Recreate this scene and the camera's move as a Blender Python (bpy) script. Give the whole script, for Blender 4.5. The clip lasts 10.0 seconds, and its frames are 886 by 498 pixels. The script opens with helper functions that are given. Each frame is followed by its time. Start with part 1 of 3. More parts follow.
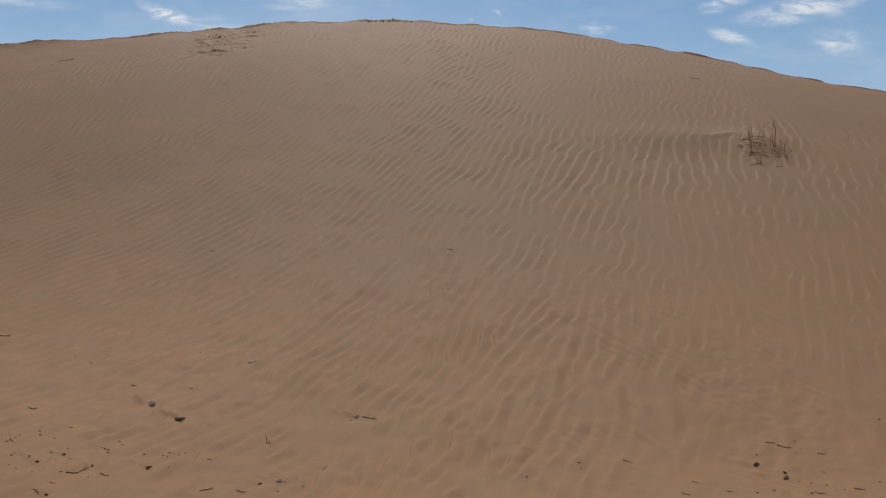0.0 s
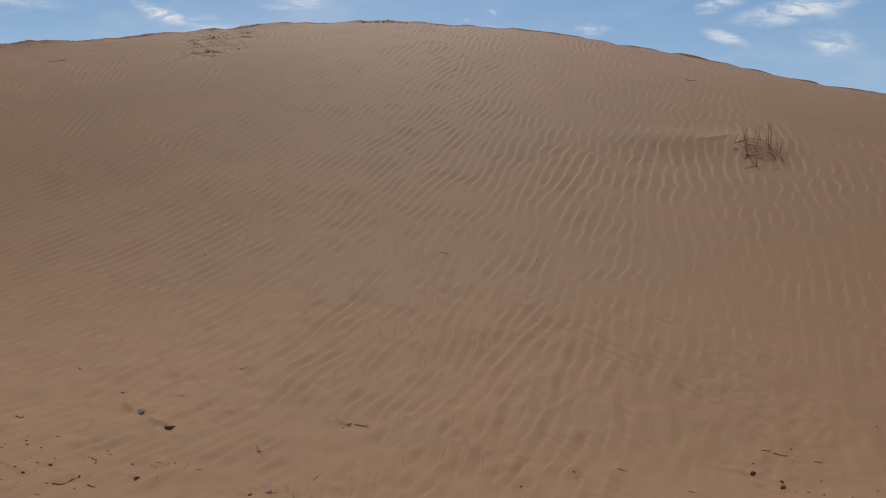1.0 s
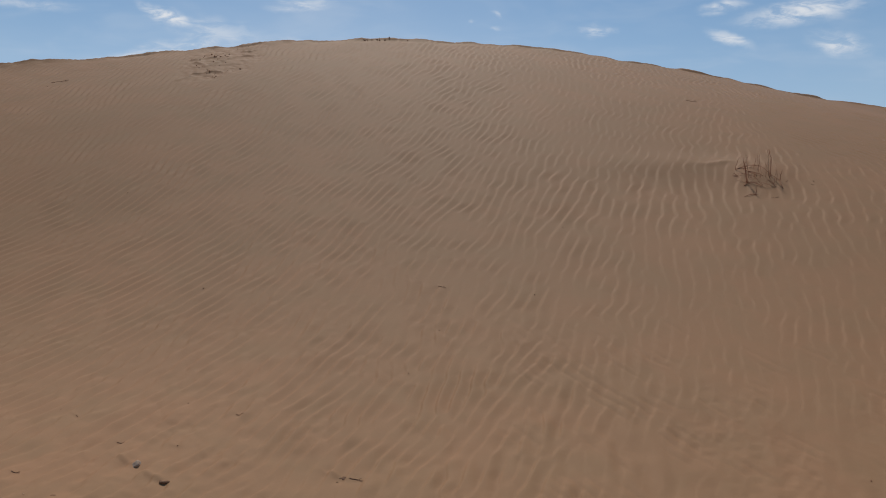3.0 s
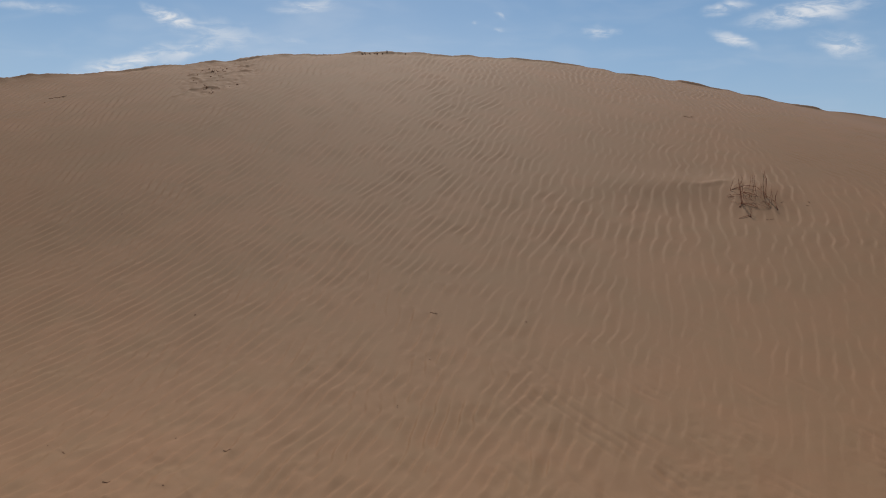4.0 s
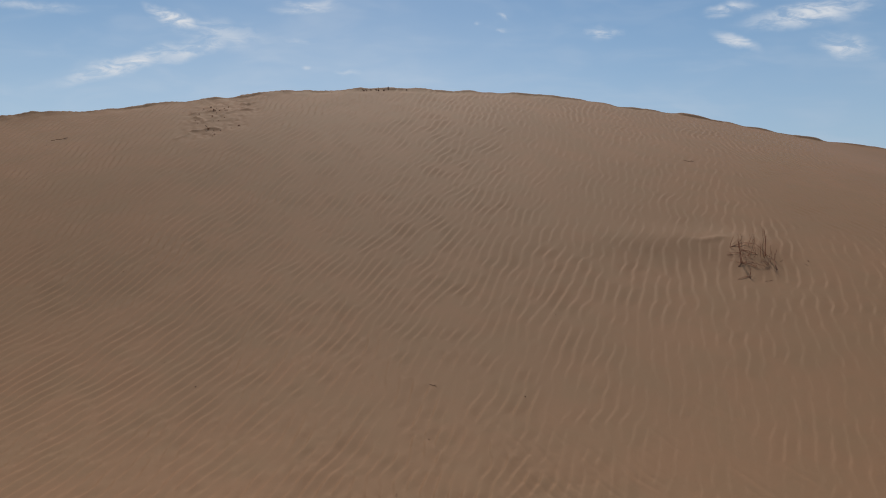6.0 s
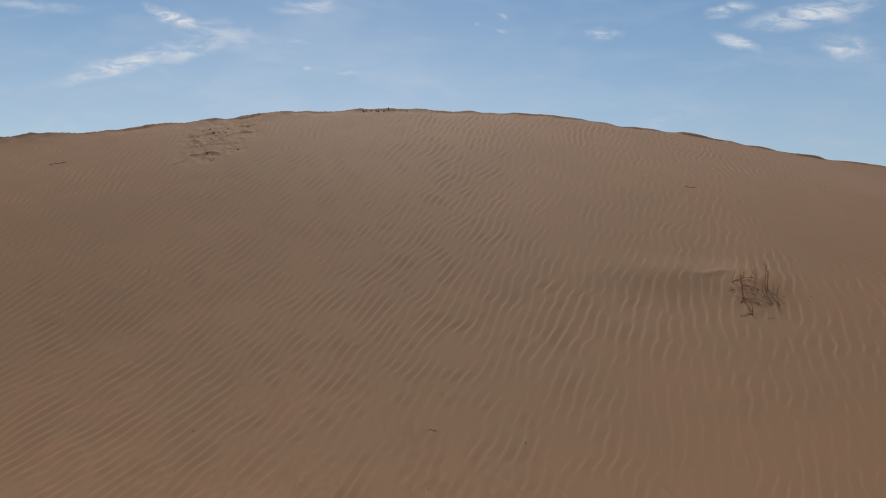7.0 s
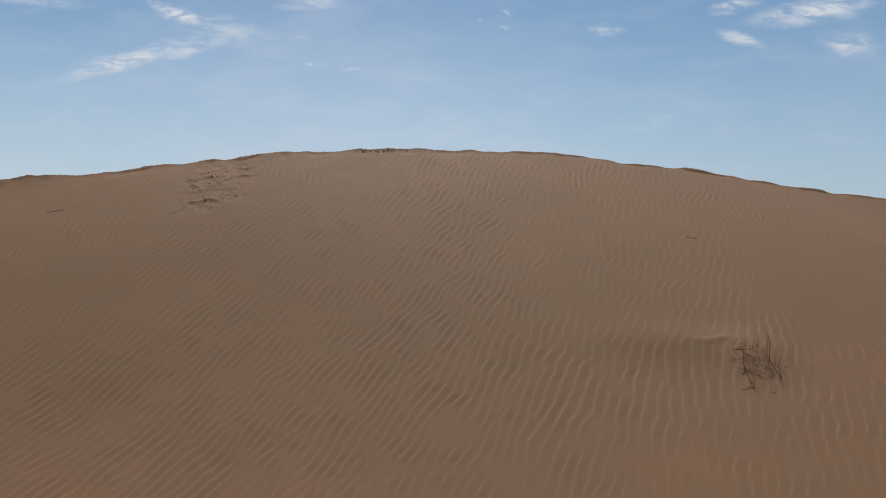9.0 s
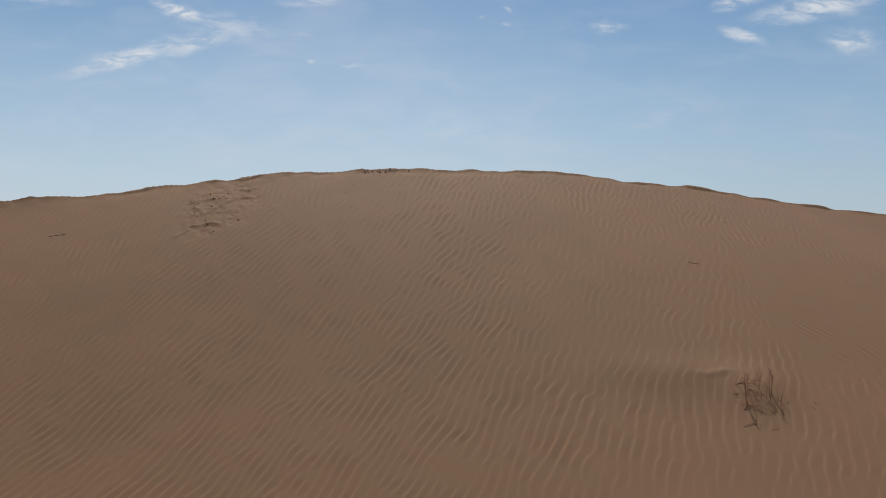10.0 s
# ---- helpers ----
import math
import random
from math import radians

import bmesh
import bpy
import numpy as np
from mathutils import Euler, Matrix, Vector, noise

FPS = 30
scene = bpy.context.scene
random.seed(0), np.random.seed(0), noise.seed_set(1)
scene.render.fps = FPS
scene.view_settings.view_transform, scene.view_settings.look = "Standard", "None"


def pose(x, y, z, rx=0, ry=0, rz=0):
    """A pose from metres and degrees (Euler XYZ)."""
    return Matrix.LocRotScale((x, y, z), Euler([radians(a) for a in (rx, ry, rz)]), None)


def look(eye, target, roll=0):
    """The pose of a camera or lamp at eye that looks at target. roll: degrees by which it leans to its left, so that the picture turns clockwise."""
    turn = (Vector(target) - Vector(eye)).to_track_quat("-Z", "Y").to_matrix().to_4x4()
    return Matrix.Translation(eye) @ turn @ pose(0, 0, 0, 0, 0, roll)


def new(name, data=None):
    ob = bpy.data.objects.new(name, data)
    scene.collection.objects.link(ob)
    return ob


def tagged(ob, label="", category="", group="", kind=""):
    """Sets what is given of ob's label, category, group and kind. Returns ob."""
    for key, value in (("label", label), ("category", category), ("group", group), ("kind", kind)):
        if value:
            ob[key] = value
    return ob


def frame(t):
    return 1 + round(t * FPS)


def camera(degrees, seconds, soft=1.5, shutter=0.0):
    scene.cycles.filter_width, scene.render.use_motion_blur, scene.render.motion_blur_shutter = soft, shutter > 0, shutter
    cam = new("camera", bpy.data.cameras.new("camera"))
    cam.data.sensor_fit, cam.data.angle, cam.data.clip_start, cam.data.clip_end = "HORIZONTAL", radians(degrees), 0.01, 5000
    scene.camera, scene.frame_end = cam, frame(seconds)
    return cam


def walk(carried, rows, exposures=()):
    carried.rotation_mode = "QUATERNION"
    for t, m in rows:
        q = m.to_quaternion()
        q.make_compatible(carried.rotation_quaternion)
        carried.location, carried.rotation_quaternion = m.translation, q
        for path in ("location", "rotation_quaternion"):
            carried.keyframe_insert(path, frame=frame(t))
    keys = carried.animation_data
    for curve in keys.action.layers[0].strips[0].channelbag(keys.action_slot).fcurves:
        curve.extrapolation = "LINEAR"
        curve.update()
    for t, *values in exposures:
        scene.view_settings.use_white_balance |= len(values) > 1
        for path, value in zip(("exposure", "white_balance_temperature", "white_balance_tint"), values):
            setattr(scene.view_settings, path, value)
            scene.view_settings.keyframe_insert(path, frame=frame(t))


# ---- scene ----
cam = camera(60.0, 10.0, soft=1.05)
METRES, EYE, TILT, LEAN, TURN = 3.0, 1.2, 0.0, 0.0, 0.0
ROWS = [
    (0.0, 0.0, 0.0, 0.0, 0.0, 0.0, -0.0),
    (0.5, -0.0074, 0.0108, 0.0086, 0.2, 0.0, 0.01),
    (1.0, 0.0034, 0.0168, 0.0104, -0.34, 0.01, -0.02),
    (1.5, 0.0103, 0.0111, 0.0027, -0.46, 0.04, 0.0),
    (2.0, 0.0102, -0.0003, 0.0157, -0.27, 0.01, 0.0),
    (2.5, 0.0113, 0.0076, 0.0624, -0.13, 0.05, -0.03),
    (4.0, 0.0576, 0.017, 0.1828, 0.25, 0.21, -0.05),
    (4.5, 0.0634, 0.0183, 0.2238, 0.36, 0.23, -0.07),
    (5.0, 0.0701, 0.015, 0.2773, 0.49, 0.24, -0.1),
    (5.5, 0.0663, 0.0041, 0.3382, 0.43, 0.24, -0.13),
    (7.0, 0.062, 0.0265, 0.5278, 0.37, 0.29, -0.3),
    (7.5, 0.0621, 0.0391, 0.6008, 0.46, 0.2, -0.31),
    (8.0, 0.0641, 0.0507, 0.6737, 0.49, 0.14, -0.32),
    (8.5, 0.0685, 0.0542, 0.7379, 0.55, 0.08, -0.36),
    (9.0, 0.0761, 0.0561, 0.7989, 0.56, 0.03, -0.41),
    (9.5, 0.0751, 0.0592, 0.8668, 0.59, -0.08, -0.4),
    (10.0, 0.0719, 0.057, 0.9396, 0.66, -0.19, -0.43),
]

EXPOSURES = [(0.0, -0.53), (2.5, -0.55), (5.5, -0.61), (10.0, -0.63)]
walk(cam, [(t, pose(0, 0, EYE, TILT, LEAN, TURN) @ pose(METRES * x, METRES * y, METRES * z, 90 + pitch, roll, yaw)) for t, x, y, z, yaw, pitch, roll in ROWS], EXPOSURES)

# ---- light ----
SUN_ELEVATION, SUN_AZIMUTH = 57.0, -5.0  # azimuth: degrees to the right of +y
SKY_STRENGTH, SUN_STRENGTH = 0.120, 3.5

sun = new("sun", bpy.data.lights.new("sun", "SUN"))
sun.data.energy, sun.data.angle, sun.data.color = SUN_STRENGTH, radians(0.6), (1.0, 0.95, 0.86)
_e, _a = radians(SUN_ELEVATION), radians(SUN_AZIMUTH)
TO_SUN = Vector((math.cos(_e) * math.sin(_a), math.cos(_e) * math.cos(_a), math.sin(_e)))
sun.matrix_world = look(TO_SUN * 60, (0, 0, 0))


class Nodes:
    """A short hand for node trees."""

    def __init__(self, tree):
        self.tree = tree
        tree.nodes.clear()

    def add(self, kind):
        return self.tree.nodes.new(kind)

    def link(self, a, b):
        self.tree.links.new(a, b)

    def feed(self, socket, value):
        if isinstance(value, bpy.types.NodeSocket):
            self.link(value, socket)
        else:
            socket.default_value = value

    def math(self, op, a, b=0.0, clamp=False):
        n = self.add("ShaderNodeMath")
        n.operation, n.use_clamp = op, clamp
        self.feed(n.inputs[0], a)
        self.feed(n.inputs[1], b)
        return n.outputs[0]

    def noise(self, vector, scale, detail=2.0, rough=0.5, distortion=0.0):
        n = self.add("ShaderNodeTexNoise")
        self.feed(n.inputs["Vector"], vector)
        n.inputs["Scale"].default_value, n.inputs["Detail"].default_value = scale, detail
        n.inputs["Roughness"].default_value, n.inputs["Distortion"].default_value = rough, distortion
        return n.outputs["Fac"]

    def range(self, value, a, b, c=0.0, d=1.0, smooth=True):
        n = self.add("ShaderNodeMapRange")
        n.interpolation_type = "SMOOTHSTEP" if smooth else "LINEAR"
        self.feed(n.inputs["Value"], value)
        for name, v in (("From Min", a), ("From Max", b), ("To Min", c), ("To Max", d)):
            self.feed(n.inputs[name], v)
        return n.outputs["Result"]

    def mix(self, fac, a, b, blend="MIX"):
        n = self.add("ShaderNodeMix")
        n.data_type, n.blend_type = "RGBA", blend
        self.feed(n.inputs[0], fac)
        for socket, v in ((n.inputs[6], a), (n.inputs[7], b)):
            self.feed(socket, (*v, 1) if isinstance(v, tuple) and len(v) == 3 else v)
        return n.outputs[2]


def build_sky():
    world = bpy.data.worlds.new("sky")
    scene.world = world
    world.use_nodes = True
    n = Nodes(world.node_tree)
    sky = n.add("ShaderNodeTexSky")
    sky.sky_type, sky.sun_disc, sky.sun_elevation, sky.sun_rotation = "NISHITA", False, radians(SUN_ELEVATION), radians(SUN_AZIMUTH)
    sky.air_density, sky.dust_density, sky.ozone_density, sky.altitude = 1.0, 0.25, 1.4, 300
    place = n.add("ShaderNodeTexCoord").outputs["Generated"]
    split = n.add("ShaderNodeSeparateXYZ")
    n.link(place, split.inputs[0])
    x, y, z = split.outputs
    ahead = n.math("MAXIMUM", y, 0.05)
    flat = n.add("ShaderNodeCombineXYZ")
    n.link(n.math("DIVIDE", x, ahead), flat.inputs[0])
    n.link(n.math("DIVIDE", z, ahead), flat.inputs[1])
    uv = flat.outputs[0]
    # wisps: streaky noise, stretched along the wind
    streak = n.add("ShaderNodeMapping")
    streak.inputs["Rotation"].default_value = (0, 0, radians(-12))
    streak.inputs["Scale"].default_value = (1.0, 3.2, 1.0)
    n.link(uv, streak.inputs[0])
    fibre = n.noise(streak.outputs[0], 26.0, 5.0, 0.62, 0.6)
    coarse = n.noise(streak.outputs[0], 8.0, 3.0, 0.55, 0.4)
    warp_noise = n.add("ShaderNodeTexNoise")
    n.link(uv, warp_noise.inputs["Vector"])
    warp_noise.inputs["Scale"].default_value, warp_noise.inputs["Detail"].default_value = 30.0, 3.0
    shift = n.add("ShaderNodeVectorMath")
    shift.operation = "MULTIPLY_ADD"
    n.link(warp_noise.outputs["Color"], shift.inputs[0])
    shift.inputs[1].default_value, shift.inputs[2].default_value = (0.030, 0.018, 0), (-0.015, -0.009, 0)
    moved = n.add("ShaderNodeVectorMath")
    moved.operation = "ADD"
    n.link(uv, moved.inputs[0])
    n.link(shift.outputs[0], moved.inputs[1])
    total = None
    # centre (across, up), half length, half width, slant, density
    for cx, cy, a, b, slant, dense in CLOUDS:
        m = n.add("ShaderNodeMapping")
        m.vector_type = "TEXTURE"
        m.inputs["Location"].default_value = (cx - 0.0095, cy, 0)
        m.inputs["Rotation"].default_value = (0, 0, radians(slant))
        m.inputs["Scale"].default_value = (a, b, 1)
        n.link(moved.outputs[0], m.inputs[0])
        length = n.add("ShaderNodeVectorMath")
        length.operation = "LENGTH"
        n.link(m.outputs[0], length.inputs[0])
        blob = n.range(length.outputs["Value"], 1.25, 0.0, 0.0, dense)
        total = blob if total is None else n.math("MAXIMUM", total, blob)
    wisps = n.math("MULTIPLY", total, n.range(fibre, 0.34, 0.64, 0.15, 1.15))
    veil = n.math("MULTIPLY", n.range(coarse, 0.45, 0.8, 0.0, 0.10), n.range(y, 0.0, 0.4))
    # a thin sheet of high cloud, whitest ahead and to one side
    sheet = n.add("ShaderNodeMapping")
    sheet.vector_type = "TEXTURE"
    sheet.inputs["Location"].default_value, sheet.inputs["Scale"].default_value = (-0.14, 0.24, 0), (0.42, 0.22, 1)
    n.link(moved.outputs[0], sheet.inputs[0])
    spread = n.add("ShaderNodeVectorMath")
    spread.operation = "LENGTH"
    n.link(sheet.outputs[0], spread.inputs[0])
    thin = n.math("MULTIPLY", n.range(spread.outputs["Value"], 1.0, 0.0, 0.0, 0.17), n.range(coarse, 0.2, 0.7, 0.7, 1.1))
    cover = n.math("ADD", n.math("ADD", wisps, veil), thin, clamp=True)
    # dust haze, thickest at the horizon
    murk = n.range(z, 0.34, 0.0, 0.0, 0.88)
    murk = n.math("MULTIPLY", murk, n.range(coarse, 0.25, 0.75, 0.8, 1.05), clamp=True)
    murk = n.math("MULTIPLY", murk, n.range(x, -0.05, 0.5, 1.0, 0.88))
    dust = n.mix(n.range(x, -0.05, 0.5), HAZE_COLOUR, FAR_HAZE_COLOUR)
    white = n.mix(cover, n.mix(murk, n.mix(1.0, sky.outputs[0], (0.91, 1.02, 1.03), "MULTIPLY"), dust), CLOUD_COLOUR)
    back = n.add("ShaderNodeBackground")
    n.link(white, back.inputs[0])
    back.inputs[1].default_value = SKY_STRENGTH
    n.link(back.outputs[0], n.add("ShaderNodeOutputWorld").inputs[0])


CLOUD_COLOUR, HAZE_COLOUR, FAR_HAZE_COLOUR = (8.6, 9.0, 9.6), (6.5, 7.55, 8.95), (5.1, 6.15, 7.75)
CLOUDS = [
    (-0.349, 0.304, 0.044, 0.012, -22, 1.0), (-0.290, 0.285, 0.070, 0.020, -10, 0.42),
    (-0.412, 0.246, 0.092, 0.014, 17, 0.85), (-0.325, 0.264, 0.062, 0.013, 14, 0.65),
    (-0.180, 0.319, 0.048, 0.010, 4, 0.6), (-0.194, 0.277, 0.017, 0.004, -17, 0.35),
    (-0.177, 0.240, 0.008, 0.004, 0, 0.35), (-0.122, 0.235, 0.020, 0.004, -3, 0.28),
    (0.079, 0.306, 0.012, 0.003, -32, 0.5), (0.081, 0.290, 0.007, 0.003, -15, 0.4),
    (0.048, 0.297, 0.006, 0.003, 8, 0.4), (0.211, 0.287, 0.024, 0.012, 12, 0.6),
    (0.384, 0.277, 0.034, 0.010, -20, 0.80), (0.372, 0.319, 0.036, 0.010, 10, 0.85),
    (0.478, 0.312, 0.092, 0.017, 9, 0.85), (0.524, 0.270, 0.043, 0.018, -10, 0.7),
]
CLOUDS += [(-0.540, 0.320, 0.075, 0.008, -4, 0.35), (0.004, 0.152, 0.060, 0.022, 0, 0.16), (0.270, 0.170, 0.085, 0.018, 15, 0.14)]
build_sky()

# ---- materials ----


def material(name):
    m = bpy.data.materials.new(name)
    m.use_nodes = True
    n = Nodes(m.node_tree)
    out = n.add("ShaderNodeOutputMaterial")
    bsdf = n.add("ShaderNodeBsdfPrincipled")
    n.link(bsdf.outputs[0], out.inputs[0])
    return m, n, bsdf


def sand_material():
    m, n, bsdf = material("dry_sand")
    at = n.add("ShaderNodeNewGeometry").outputs["Position"]
    broad = n.noise(at, 0.55, 3.0, 0.55)
    patch = n.noise(at, 2.3, 3.0, 0.6, 0.3)
    grain = n.noise(at, 420.0, 2.0, 0.7)
    speck = n.noise(at, 95.0, 2.0, 0.6)
    tan = n.mix(n.range(broad, 0.3, 0.7), (0.338, 0.176, 0.082), (0.377, 0.189, 0.088))
    tan = n.mix(n.range(patch, 0.38, 0.68, 0.0, 0.55), tan, (0.323, 0.181, 0.084))
    tan = n.mix(n.range(grain, 0.3, 0.75, 0.0, 0.35), tan, (0.274, 0.143, 0.067))
    tan = n.mix(n.range(speck, 0.62, 0.8, 0.0, 0.35), tan, (0.228, 0.120, 0.059))
    n.link(tan, bsdf.inputs["Base Color"])
    bsdf.inputs["Roughness"].default_value = 0.77
    bsdf.inputs["Specular IOR Level"].default_value = 0.30
    lumps = n.noise(at, 26.0, 3.0, 0.6)
    bump = n.add("ShaderNodeBump")
    bump.inputs["Strength"].default_value, bump.inputs["Distance"].default_value = 0.35, 0.004
    n.link(n.math("ADD", lumps, n.math("MULTIPLY", grain, 0.16)), bump.inputs["Height"])
    n.link(bump.outputs[0], bsdf.inputs["Normal"])
    return m


def plain_material(name, dark, light, scale, rough=0.85, relief=0.002):
    """Two tones broken up by noise, varied from piece to piece."""
    m, n, bsdf = material(name)
    at = n.add("ShaderNodeTexCoord").outputs["Object"]
    own = n.add("ShaderNodeObjectInfo").outputs["Random"]
    tone = n.mix(n.range(n.noise(at, scale, 4.0, 0.6), 0.3, 0.7), dark, light)
    tone = n.mix(n.math("MULTIPLY", own, 0.35), tone, tuple(c * 0.55 for c in dark))
    n.link(tone, bsdf.inputs["Base Color"])
    bsdf.inputs["Roughness"].default_value, bsdf.inputs["Specular IOR Level"].default_value = rough, 0.12
    bump = n.add("ShaderNodeBump")
    bump.inputs["Strength"].default_value, bump.inputs["Distance"].default_value = 0.6, relief
    n.link(n.noise(at, scale * 3, 4.0, 0.6), bump.inputs["Height"])
    n.link(bump.outputs[0], bsdf.inputs["Normal"])
    return m


def crumb_material():
    m, n, bsdf = material("sand_crumb")
    own = n.add("ShaderNodeNewGeometry").outputs["Random Per Island"]
    n.link(n.mix(n.range(own, 0.35, 0.75), (0.30, 0.165, 0.09), (0.66, 0.43, 0.26)), bsdf.inputs["Base Color"])
    bsdf.inputs["Roughness"].default_value, bsdf.inputs["Specular IOR Level"].default_value = 0.95, 0.1
    return m


SAND = sand_material()
DARK_STONE = plain_material("dark_stone", (0.17, 0.072, 0.036), (0.32, 0.155, 0.082), 60.0)
GREY_STONE = plain_material("grey_stone", (0.40, 0.28, 0.20), (0.55, 0.41, 0.30), 50.0)
BROWN_STONE = plain_material("brown_stone", (0.22, 0.115, 0.065), (0.36, 0.205, 0.12), 60.0)
DRY_WOOD = plain_material("dry_wood", (0.17, 0.085, 0.048), (0.30, 0.165, 0.095), 70.0)
DRY_STEM = plain_material("dry_stem", (0.34, 0.14, 0.076), (0.50, 0.24, 0.14), 60.0)
DRY_GRASS = plain_material("dry_grass", (0.15, 0.12, 0.065), (0.24, 0.18, 0.10), 60.0)
CRUMB = crumb_material()
CLOD = plain_material("caked_sand", (0.32, 0.16, 0.095), (0.46, 0.26, 0.155), 40.0)

# ---- the dune and the plain ----
# The windward face as a low polynomial of across / 8 and of the share of the way from foot to brink.
FACE = {(0, 0): -0.0001, (0, 1): 1.6701, (0, 2): 1.9709, (0, 3): 15.7904, (0, 4): -22.2942, (0, 5): 8.2922, (1, 0): -0.7743, (1, 1): 4.9185, (1, 2): 0.6253, (1, 3): -16.3358, (1, 4): 17.1261, (1, 5): -5.3315, (2, 0): 0.9628, (2, 1): 1.7538, (2, 2): -4.9025, (2, 3): -1.5644, (2, 4): 2.8884, (3, 0): 1.3478, (3, 1): -8.2628, (3, 2): 12.0778, (3, 3): -5.2464, (4, 0): -1.4451, (4, 1): 1.8747, (4, 2): -0.1866}


def smooth(a, b, v):
    t = np.clip((v - a) / (b - a), 0, 1)
    return t * t * (3 - 2 * t)


def lattice_noise(x, y, size, seed):
    """Smooth value noise of about the given size, between -1 and 1."""
    rng = np.random.RandomState(seed)
    table = rng.uniform(-1, 1, (256, 256))
    u, v = x / size, y / size
    i, j = np.floor(u).astype(int), np.floor(v).astype(int)
    fu, fv = u - i, v - j
    fu, fv = fu * fu * (3 - 2 * fu), fv * fv * (3 - 2 * fv)
    i0, i1, j0, j1 = i % 256, (i + 1) % 256, j % 256, (j + 1) % 256
    return (table[i0, j0] * (1 - fu) + table[i1, j0] * fu) * (1 - fv) + (table[i0, j1] * (1 - fu) + table[i1, j1] * fu) * fv


def crest_line(x):
    u = np.clip(x, -8.6, 10.4) / 8
    return 14.3708 + 1.9103 * u + 1.0178 * u ** 2 + 0.0156 * u ** 3 - 0.3933 * u ** 4


def brink(x):
    return crest_line(x) + 0.10 * lattice_noise(x, 0 * x, 1.3, 5) + 0.05 * lattice_noise(x, 0 * x, 0.5, 6)


def face_height(x, y):
    xc = np.clip(x, -8.6, 10.4)
    u, v = xc / 8, (np.clip(y, 2.4, 19.0) - 3) / (crest_line(xc) - 3)
    return sum(c * u ** i * v ** j for (i, j), c in FACE.items())


def base_height(x, y):
    """The bare form: plain, windward face, sharp brink and slip face."""
    yc = brink(x)
    face = face_height(x, np.minimum(y, yc))
    plain = 0.05 + 0.02 * lattice_noise(x, y, 2.5, 1)
    face = plain + 0.05 * np.logaddexp(0, (face - plain) / 0.05)
    near = smooth(-1.0, 3.4, y)
    face = plain * (1 - near) + face * near
    beyond = np.maximum(y - yc, 0)
    # a low lip along the brink, broken into separate lenses, steep towards the foot of the dune
    wide, fine = lattice_noise(x, 0 * x, 0.48, 7), lattice_noise(x, 0 * x, 0.27, 8)
    lens = smooth(-0.05, 0.75, wide + 0.35 * fine)
    rise = 0.014 + (0.008 + 0.006 * smooth(1.0, 3.5, x)) * lens
    start = yc - 0.05 - 0.06 * lens - 0.03 * fine
    lip = rise * smooth(0, 0.06, y - start) - 0.35 * rise * np.exp(-((y - start + 0.05) / 0.10) ** 2)
    rough = 1 - 0.75 * smooth(1.0, 3.5, x)
    lip = lip + 0.018 * smooth(1.0, 3.5, x) * lattice_noise(x, 0 * x, 0.36, 15) * np.exp(-((y - yc) / 0.11) ** 2)
    lip = lip + rough * (0.020 * lattice_noise(x, 0 * x, 0.62, 12) + 0.017 * lattice_noise(x, 0 * x, 0.3, 13)) * np.exp(-((y - yc) / 0.22) ** 2)
    lip = lip + rough * 0.014 * lattice_noise(x, y, 0.16, 9) * np.exp(-((y - yc) / 0.25) ** 2)
    lip = lip + (0.026 * np.exp(-((x + 1.2) / 1.2) ** 2) - 0.03 * np.exp(-((x + 4.2) / 1.0) ** 2) + 0.02 * np.exp(-((x - 6.0) / 1.6) ** 2) - 0.05 * np.exp(-((x + 8.0) / 0.6) ** 2)) * np.exp(-((y - yc) / 0.6) ** 2)
    face = face + (lip - 0.006 * np.exp(-((y - yc) / 0.4) ** 2)) * smooth(-60, -20, -np.abs(x))
    lee = face - 0.62 * np.sqrt(beyond ** 2 + 0.02 ** 2) + 0.62 * 0.02
    h = np.where(beyond > 0, lee, face)
    # the dune dies out to both sides
    side = 1 - smooth(16, 60, np.abs(x - 1))
    far = 0.7 * lattice_noise(x, y, 45.0, 2) * smooth(30, 90, np.hypot(x, y))
    return np.maximum(h * side + plain * (1 - side), plain) + far


def hummock(x, y):
    """Sand caught by the dry shrub, drawn out to one side in a low ridge with a scooped hollow under it."""
    yr = 9.15 - 0.10 * (x - 3.6) + 0.03 * lattice_noise(x, 0 * x, 0.7, 11) + 0.025 * lattice_noise(x, 0 * x, 0.23, 14)
    along = smooth(1.5, 3.2, x) * (1 - smooth(3.8, 4.4, x))
    d = y - yr
    ridge = 0.034 * np.exp(-(d / 0.28) ** 2) - 0.020 * np.exp(-((d + 0.6) / 0.42) ** 2)
    mound = 0.07 * np.exp(-((x - 3.62) / 0.28) ** 2 - ((y - 8.85) / 0.35) ** 2)
    edge = 0.015 * np.exp(-((d + 0.02) / 0.055) ** 2) * smooth(2.95, 3.3, x) * (1 - smooth(3.42, 3.6, x))
    return ridge * along + mound + edge


# Low ridges thrown up in the slumped sand: their bends, across and ahead.
SLUMP_RIDGES = [
    [(-4.0, 12.68), (-3.78, 12.48), (-3.54, 12.81), (-3.27, 13.26), (-3.06, 13.62)], [(-3.85, 12.13), (-3.68, 12.19), (-3.59, 12.24), (-3.46, 12.2)],
    [(-4.13, 12.89), (-3.97, 12.92), (-3.73, 12.98)], [(-3.29, 13.05), (-3.13, 13.01)], [(-3.39, 13.34), (-3.22, 13.26)], [(-3.95, 11.85), (-3.86, 12.0)],
]


